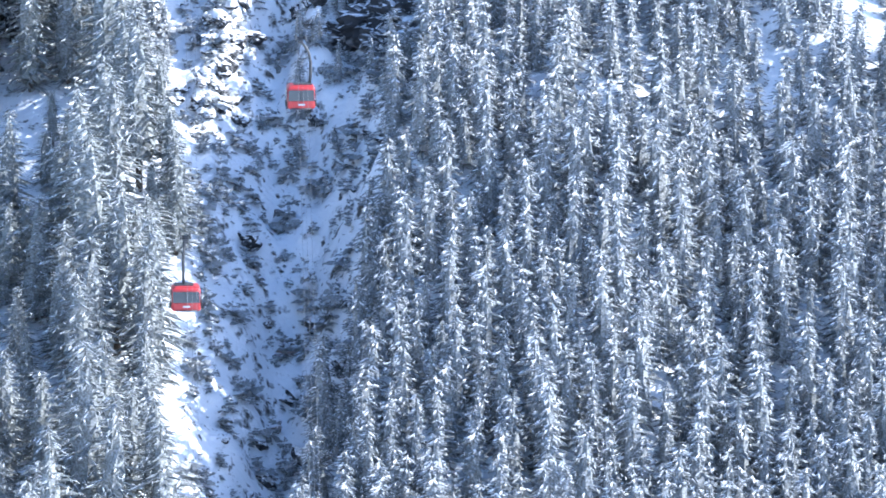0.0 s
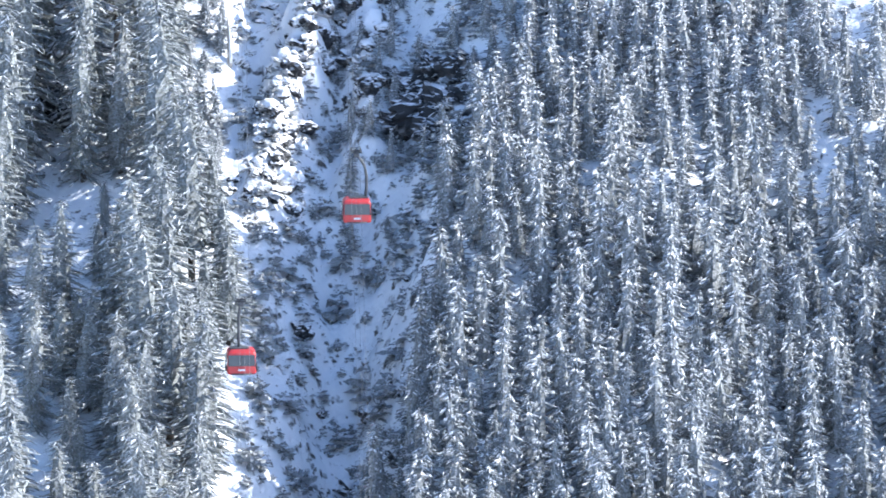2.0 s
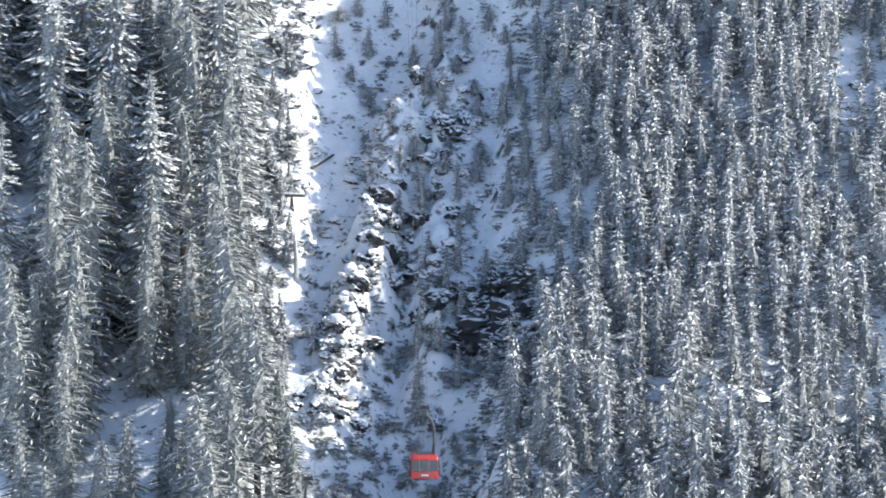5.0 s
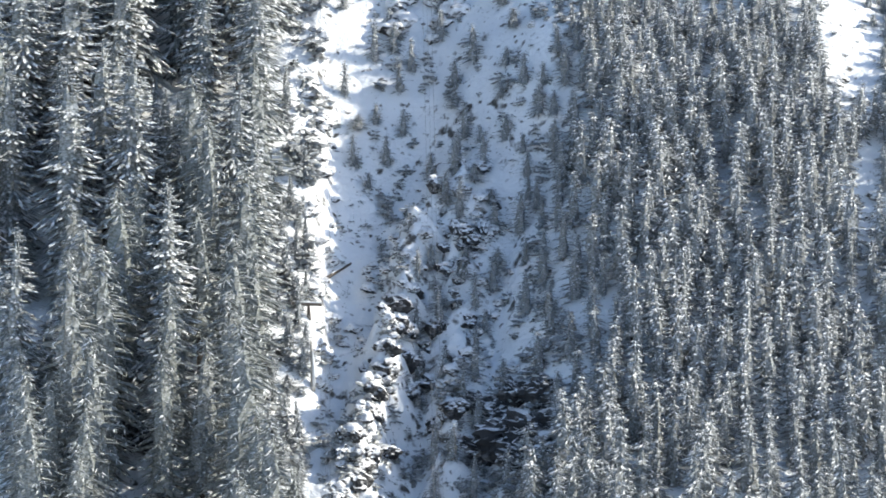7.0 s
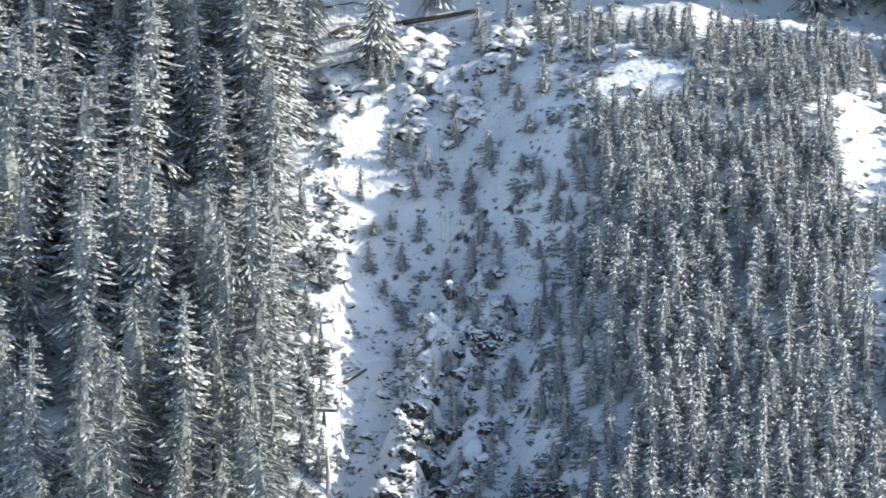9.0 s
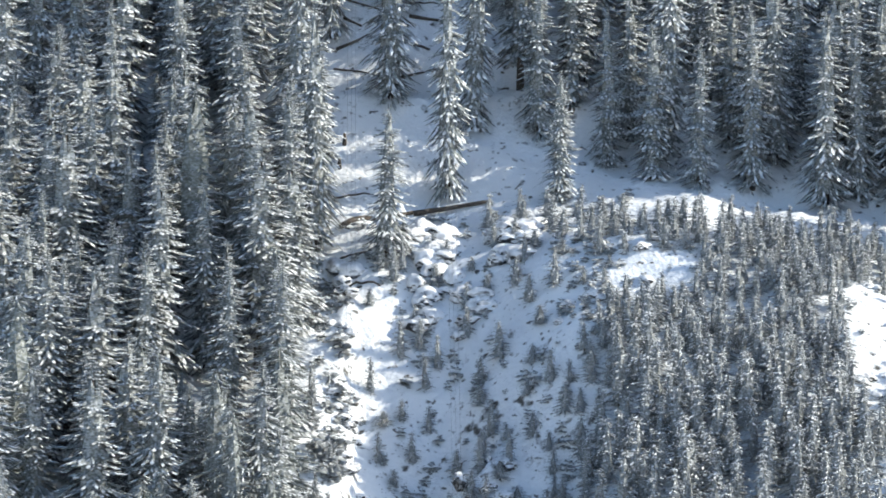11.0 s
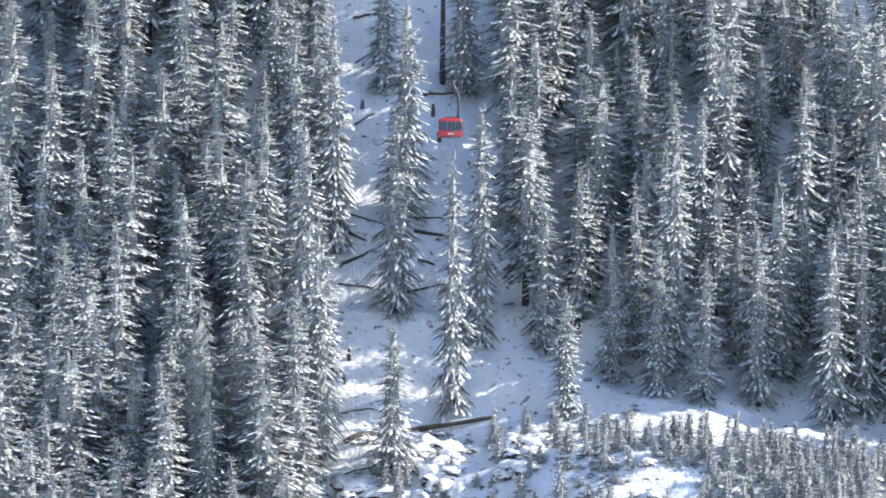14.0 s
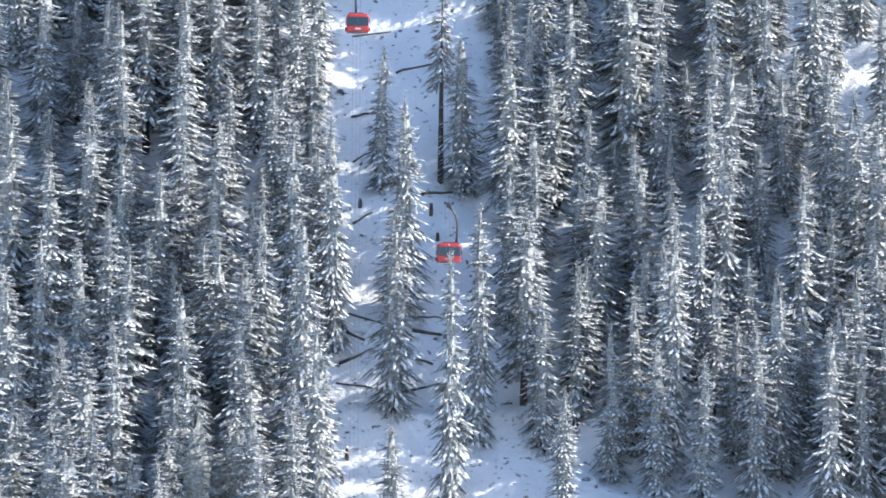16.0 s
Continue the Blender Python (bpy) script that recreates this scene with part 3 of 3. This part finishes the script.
def rock(x, y, sx, sy, sz, label="dark grey boulder capped with snow", sunk=0.25, name="boulder"):
    ob = tagged(new(name, CRAGS[rng.randrange(3)] if name == "crag" else ROCKS[rng.randrange(5)]), label, "rock", "rocks of the gully")
    ob.matrix_world = pose(x, y, float(ground(x, y)) + sz * (1 - 2 * sunk) * 0.5, rng.uniform(-15, 15), rng.uniform(-15, 15), rng.uniform(-40, 40)) @ Matrix.Diagonal((sx, sy, sz, 1))


CRAG = "dark overhanging rock crag with snow on its ledges"
for x, y, sx, sy, sz in [(9.5, 727, 4.0, 2.6, 2.4), (12.6, 724, 3.6, 2.8, 2.6), (7.0, 728, 2.6, 2.2, 1.7), (5.4, 735, 2.2, 2.0, 1.7), (11.0, 721, 2.8, 2.0, 1.9), (8.2, 733, 3.0, 2.2, 2.0), (13.4, 729, 2.6, 2.0, 2.2), (10.4, 733, 2.4, 2.0, 1.6),
                         (-34.4, 726, 3.6, 2.6, 2.6), (-31.5, 724, 2.6, 2.2, 2.2), (-36.8, 729, 2.4, 2.0, 1.8)]:
    rock(x, y, sx, sy, sz, CRAG, 0.3, "crag")
for _ in range(120):
    t = rng.random()
    if t < 0.5:
        y = rng.uniform(710, 752)
        x = -8.9 + 0.2 * (y - 722) + rng.gauss(0.3, 1.5)
    elif t < 0.8:
        y = rng.uniform(722, 768)
        x = 2.6 + 0.05 * (y - 735) + rng.gauss(0, 1.8)
    else:
        y = rng.uniform(660, 725)
        x = rng.uniform(-9, thicket_edge(y))
    s = rng.uniform(0.4, 1.5)
    rock(x, y, s * rng.uniform(0.6, 1.1), s * rng.uniform(0.9, 1.6), s * rng.uniform(0.5, 0.9))


def hummock_mesh(seed):
    bm = bmesh.new()
    bmesh.ops.create_icosphere(bm, subdivisions=3, radius=1)
    off = Vector((seed * 5.7, seed * 2.9, seed))
    for v in bm.verts:
        d = v.co.normalized()
        v.co = d * (0.85 + 0.35 * noise.noise(d * 1.6 + off) + 0.30 * abs(noise.noise(d * 3.6 + off)) + 0.12 * noise.noise(d * 8 + off))
        v.co.z *= 0.75
    for f in bm.faces:
        f.smooth = True
    me = bpy.data.meshes.new("snow_hummock")
    bm.to_mesh(me)
    bm.free()
    me.materials.append(MOUND)
    return me


HUMMOCKS = [hummock_mesh(i) for i in range(4)]


def hummock(x, y, s):
    ob = tagged(new("snow_hummock", HUMMOCKS[rng.randrange(4)]), "rounded hummock of snow over buried scrub", "snow mound", "hummocks on the slope")
    ob.matrix_world = pose(x, y, float(ground(x, y)) + 0.12 * s, rng.uniform(-12, 12), rng.uniform(-12, 12), rng.uniform(0, 360)) @ Matrix.Diagonal((s * rng.uniform(0.9, 1.5), s * rng.uniform(0.8, 1.2), s * rng.uniform(0.8, 1.1), 1))


# Snowed-up scrub on the brow above the gully, on the ribs and along the left bank: centre, spread, count
for cx, cy, spread, count in [(-4.5, 808.0, 2.4, 14), (-1.0, 806.0, 2.2, 12), (-2.0, 801.0, 2.2, 10), (6.2, 803.5, 2.0, 12), (9.4, 806.5, 1.8, 9), (3.3, 791.5, 2.2, 12), (-14.5, 800.0, 1.4, 8), (-4.0, 796.5, 2.4, 9), (6.5, 797.0, 2.0, 7),
                              (-11.0, 713.0, 1.8, 9), (-9.8, 718.5, 1.8, 10), (-8.6, 724.0, 1.7, 10), (-7.2, 730.0, 1.6, 10), (-6.0, 736.0, 1.6, 9), (-4.6, 742.5, 1.5, 9), (-3.4, 748.5, 1.5, 8), (-2.4, 754.5, 1.5, 8), (2.8, 738.0, 1.6, 8), (3.6, 752.0, 1.6, 8), (6.5, 744.0, 1.8, 7), (8.5, 752.0, 1.8, 7), (5.8, 761.0, 1.8, 7), (0.5, 766.0, 1.8, 7), (9.0, 738.0, 1.6, 6), (-13.3, 741.0, 1.9, 10), (-13.8, 752.0, 1.9, 10), (-13.2, 761.0, 1.9, 10), (-13.5, 770.0, 1.9, 10), (-13.6, 778.0, 1.8, 10), (-13.6, 788.0, 1.8, 9), (-12.5, 730.0, 2.0, 9), (-2.0, 759.5, 2.0, 8), (-6.2, 757.0, 1.8, 7),
                              (4.5, 757.0, 2.0, 8), (-8.8, 748.0, 1.6, 6), (22.0, 792.0, 4.0, 9), (36.0, 795.0, 5.0, 10), (50.0, 790.0, 4.0, 8), (15.0, 784.0, 3.0, 7), (51.0, 771.0, 3.0, 7), (54.0, 748.0, 3.0, 7), (57.0, 728.0, 3.0, 6)]:
    for _ in range(count):
        hummock(cx + rng.gauss(0, spread * 0.6), cy + rng.gauss(0, spread * 0.8), rng.uniform(0.45, 1.0) * (1.9 if cy > 790 and cx < 12 else 1))


def fallen_log(x0, y0, x1, y1, r=0.22):
    z0, z1 = float(ground(x0, y0)) + r * 0.9, float(ground(x1, y1)) + r * 0.9
    n = 7
    pts = []
    for k in range(n):
        s = k / (n - 1)
        x, y = x0 + (x1 - x0) * s, y0 + (y1 - y0) * s
        pts.append((x, y, max(z0 + (z1 - z0) * s, float(ground(x, y)) + r * 0.6)))
    log = tagged(new("fallen_log"), "fallen dark tree trunk half buried in snow", "log", "logs on the cleared strip")
    part("trunk", rod(pts, [r * (1.15 - 0.5 * k / (n - 1)) for k in range(n)], 8), BARK, log)
    part("snow", rod([(x, y + 0.05, z + r * 0.75) for x, y, z in pts[1:-1]], [0.02] + [r * 0.5] * (n - 4) + [0.02], 6), PAD, log, "thin ridge of snow")


LOGS = [(-15.1, 850.0, -10.4, 847.8), (-6.5, 846.6, -2.2, 846.9), (-16.1, 843.2, -11.4, 844.3), (-16.4, 840.6, -10.2, 838.7), (-7.6, 839.2, -2.5, 839.8), (-5.9, 842.6, -3.7, 842.3), (-16.0, 818.2, -10.1, 817.8),
        (-14.9, 809.3, -5.7, 816.2), (-5.6, 815.7, 4.4, 816.3), (-14.8, 803.6, -6.0, 803.0), (-14.2, 798.5, -9.6, 796.6), (-15.2, 847.5, -12.8, 845.8), (-15.6, 898.6, -10.2, 900.7), (-15.5, 884.7, -10.0, 884.8),
        (-5.6, 869.1, -1.3, 871.3), (-15.0, 876.4, -11.7, 879.6), (-14.8, 866.2, -12.1, 866.8), (-12.9, 754.7, -9.6, 760.2), (-6.4, 848.9, -2.6, 849.6), (-9.3, 890.9, -4.5, 893.4)]
for i, spot in enumerate(LOGS):
    fallen_log(*spot, r=0.34 if i in (7, 8) else 0.24 if i == 1 else 0.13 + 0.04 * (i % 3))


def pole(x, y, h, r, name, label, lean=0):
    z = float(ground(x, y))
    ob = tagged(new(name), label, "tree" if h > 8 else "stump")
    part("trunk", rod([(0, 0, -0.4), (0.02, 0, h * 0.5), (h * lean, 0, h)], [r, r * 0.85, r * 0.6], 8), BARK, ob)
    part("snow", rod([(h * lean, 0, h - 0.05), (h * lean, 0, h + 0.18)], [r * 0.7, r * 0.3], 7), PAD, ob, "small snow cap")
    ob.matrix_world = pose(x, y, z)


for x, y in [(-14.7, 826.5), (-15.3, 822.8), (-13.9, 868.5), (-4.2, 866.4), (-3.3, 862.5)]:
    pole(x, y, rng.uniform(1.1, 1.9), 0.3, "stump", "dark broken stump sticking out of snow")

# Wooden snow-slide beam on posts at the gully's edge
beam = tagged(new("wooden_barrier"), "weathered wooden barrier beam on posts above gully", "barrier")
zb = float(ground(-14.6, 744.9)) + 1.5
part("beam", box(3.6, 0.45, 0.35, 0, 0, 0, 0.04), WOOD, beam)
part("snow", box(3.5, 0.4, 0.14, 0, 0, 0.245, 0.06), PAD, beam, "layer of snow")
for dx in (-1.2, 0.2):
    part("post", rod([(dx, 0.05, -2.6), (dx, 0.02, -0.17)], [0.16, 0.14], 8), WOOD, beam)
part("brace", rod([(0.7, -0.3, -3.4), (0.25, -0.1, -0.3)], [0.13, 0.12], 8), WOOD, beam)
beam.matrix_world = pose(-14.6, 744.9, zb, 0, 3, 6)


# Broken snag and a bleached fallen tree on the ribs
DEAD = painted("bleached_wood", (0.52, 0.49, 0.45), 0.85, 0.0, 0.35)
snag = tagged(new("snag"), "broken bleached tree snag plastered with snow", "tree")
part("trunk", rod([(0, 0, -0.8), (0.05, 0.1, 2.2), (-0.1, 0.25, 4.4), (-0.2, 0.3, 5.6)], [0.34, 0.27, 0.2, 0.05], 8), DEAD, snag)
part("snow", rod([(0.1, -0.12, 0.2), (0.16, -0.06, 2.4), (0.02, 0.1, 4.4)], [0.2, 0.2, 0.06], 7), PAD, snag, "snow plastered on the bark")
for h, dx in ((2.6, 0.9), (3.5, -0.8), (4.2, 0.6)):
    part("branch", rod([(0, 0.15, h), (dx * 0.6, 0.1, h + 0.1), (dx, 0, h - 0.25)], [0.08, 0.06, 0.03], 6), DEAD, snag)
snag.matrix_world = pose(-13.8, 737.2, float(ground(-13.8, 737.2)))

fallen = tagged(new("fallen_tree"), "bleached dead tree lying across the rocky rib", "fallen tree")
z_low, z_high = float(ground(-5.2, 740.6)) + 0.5, float(ground(-1.6, 746.5)) + 0.6
spine = [(-5.2 + 3.6 * k / 5, 740.6 + 5.9 * k / 5, z_low + (z_high - z_low) * k / 5 + 0.25 * math.sin(k)) for k in range(6)]
part("trunk", rod(spine, [0.07, 0.1, 0.13, 0.16, 0.19, 0.22], 7), DEAD, fallen)
for k, (dx, dz) in enumerate([(-0.9, -1.0), (-1.1, 0.5), (0.3, -1.4), (-0.8, 0.9), (0.5, -1.2), (-0.6, -1.3)]):
    x, y, z = spine[k % 5]
    part("branch", rod([(x, y, z), (x + dx * 0.6, y - 0.2, z + dz * 0.5), (x + dx, y - 0.3, z + dz)], [0.08, 0.06, 0.025], 6), DEAD, fallen)


# ---------- the ropeway ----------
ARM = 6.3                                   # metres from the ropes down to the cabin's middle
PROFILE = [(-260, 92), (-100, 20), (100, -24), (350, -42), (500, -20), (560, -3), (600, 12), (640, 31), (680, 56), (756, 106.5), (832, 156.5), (900, 205), (1000, 276), (1280, 440)]


def rope(x_low, x_high, side, lift, radius, label):
    data = bpy.data.curves.new("rope", "CURVE")
    data.dimensions, data.bevel_depth, data.bevel_resolution, data.resolution_u = "3D", radius, 2, 8
    s = data.splines.new("BEZIER")
    s.bezier_points.add(len(PROFILE) - 1)
    for p, (y, z) in zip(s.bezier_points, PROFILE):
        p.co = (x_low + (x_high - x_low) * (y - 680) / 152 + side, y, z + ARM + lift)
        p.handle_left_type = p.handle_right_type = "AUTO"
    data.materials.append(ROPE)
    return tagged(new("rope", data), label, "rope", "ropes of the lift")


LINES = [(0.85, -1.75), (-11.35, -13.9)]
for low, high in LINES:
    for side, lift, label in [(-0.5, 0.0, "taut steel track rope of the lift"), (0.5, 0.0, "taut steel track rope of the lift"), (0.0, -0.35, "thin moving haul rope of the lift")]:
        rope(low, high, side, lift, 0.013 if side else 0.011, label)


def shell(w, ln, h, tumble=0.12, bevel=0.28):
    """A cabin's body: a box that narrows a little to the top and to the bottom."""
    bm = box(w, ln, h)
    for v in bm.verts:
        v.co.x *= 1 - (tumble if v.co.z > 0 else tumble * 0.8)
        v.co.y *= 1 - (tumble if v.co.z > 0 else tumble * 0.5)
    waist = bmesh.ops.bisect_plane(bm, geom=bm.verts[:] + bm.edges[:] + bm.faces[:], plane_co=(0, 0, -h * 0.12), plane_no=(0, 0, 1))
    for g in waist["geom_cut"]:
        if isinstance(g, bmesh.types.BMVert):
            g.co.x, g.co.y = math.copysign(w / 2, g.co.x), math.copysign(ln / 2, g.co.y)
    bmesh.ops.bevel(bm, geom=[e for e in bm.edges if e.calc_face_angle(0) > 0.5], offset=bevel, segments=4, affect="EDGES", profile=0.5)
    for f in bm.faces:
        f.smooth = True
    return bm


def make_gondola(label, reach):
    g = tagged(new("gondola"), label, "gondola", "cabins of the lift")
    part("body", shell(3.3, 3.6, 2.5), RED, g, "red painted shell")
    for s in (-1, 1):
        for dx in (-0.715, 0.715):
            w = part("end_window", box(1.38, 0.06, 1.18, 0, 0, 0, 0.025), GLASS, g, "dark tinted window pane")
            w.matrix_basis = pose(dx, s * 1.765, 0.27, s * 5, 0, 0)
        part("mullion", box(0.06, 0.08, 1.18, 0, s * 1.775, 0.27, 0.02), STEEL, g, "dark grey mullion")
        part("emblem", box(0.75, 0.03, 0.2, 0, s * 1.79, -0.72, 0.01), WHITE, g, "pale emblem plate")
        part("bumper", rod([(-1.1, s * 1.66, -1.16), (0, s * 1.8, -1.18), (1.1, s * 1.66, -1.16)], [0.07, 0.09, 0.07], 8), STEEL, g, "dark grey bumper bar")
        for dy in (-1.0, 0.0, 1.0):
            w = part("side_window", box(0.06, 0.9, 1.12, 0, 0, 0, 0.025), GLASS, g, "dark tinted window pane")
            w.matrix_basis = pose(s * 1.60, dy, 0.26, 0, s * -5.5, 0)
        part("ski_rack", box(0.16, 1.5, 0.5, s * 1.62, 0, -0.75, 0.04), STEEL, g, "grey ski rack")
    part("roof", shell(2.75, 2.9, 0.14, 0.25, 0.04), RED, g).matrix_basis = pose(0, 0, 1.29)
    part("roof_hatch", box(1.0, 1.2, 0.1, -0.3, 0, 1.4, 0.03), STEEL, g, "grey roof hatch")
    arm = part("hanger", rod([(reach * 0.88, 0.1, 1.3), (reach, 0.1, 2.4), (reach, 0.05, 3.8), (reach * 0.8, 0, 4.9), (reach * 0.4, 0, 5.6), (reach * 0.1, 0, 6.0)], [0.16, 0.17, 0.16, 0.15, 0.15, 0.15], 10), STEEL, g, "dark curved steel hanger arm")
    part("suspension_frame", box(1.9, 1.7, 0.12, 0.25, 0, 1.42, 0.03), STEEL, arm)
    carriage = part("carriage", box(0.55, 2.6, 0.35, 0, 0, 6.1, 0.06), STEEL, g, "steel carriage on the ropes")
    for dy in (-1.05, -0.4, 0.4, 1.05):
        for dx in (-0.5, 0.5):
            part("wheel", rod([(dx - 0.06, dy, 6.52), (dx + 0.06, dy, 6.52)], [0.18, 0.18], 12), STEEL, carriage)
        part("axle", rod([(-0.55, dy, 6.42), (0.55, dy, 6.42)], [0.05, 0.05], 8), STEEL, carriage)
    return g


lower_down = make_gondola("red lift cabin coming down with dark windows", 1.1)
lower_up = make_gondola("red lift cabin going up with dark windows", 0.25)
upper_down = make_gondola("red lift cabin coming down behind snowy treetops", 1.1)
upper_up = make_gondola("red lift cabin going up through the cleared strip", 0.25)


def motions():
    """Where each cabin hangs from the clip's start to its end."""
    walk(lower_down, [(0.0, pose(0.62, 684.15, 58.6, 0, 0, 3)), (0.5, pose(0.7, 683.2, 57.97, 0, 0, 3)), (2.5, pose(1.02, 679.95, 55.86, 0, 0, 3)), (5.0, pose(1.06, 675.2, 52.74, 0, 0, 3)), (16.0, pose(1.2, 655.2, 41.5, 0, 0, 3))])
    walk(lower_up, [(0.0, pose(-11.58, 652.98, 41.37, 0, 0, 183)), (1.0, pose(-11.43, 654.7, 42.55, 0, 0, 183)), (4.0, pose(-11.3, 659.75, 45.93, 0, 0, 183)), (16.0, pose(-11.6, 680.2, 59.8, 0, 0, 183))])
    walk(upper_down, [(0.0, pose(-2.1, 872.0, 182.0, 0, 0, 3)), (13.0, pose(-1.81, 836.75, 158.85, 0, 0, 3)), (14.5, pose(-1.78, 832.4, 156.0, 0, 0, 3)), (16.0, pose(-1.7, 828.6, 153.5, 0, 0, 3))])
    walk(upper_up, [(0.0, pose(-14.0, 835.7, 166.6, 0, 0, 183)), (16.0, pose(-14.3, 862.5, 184.6, 0, 0, 183))])


motions()
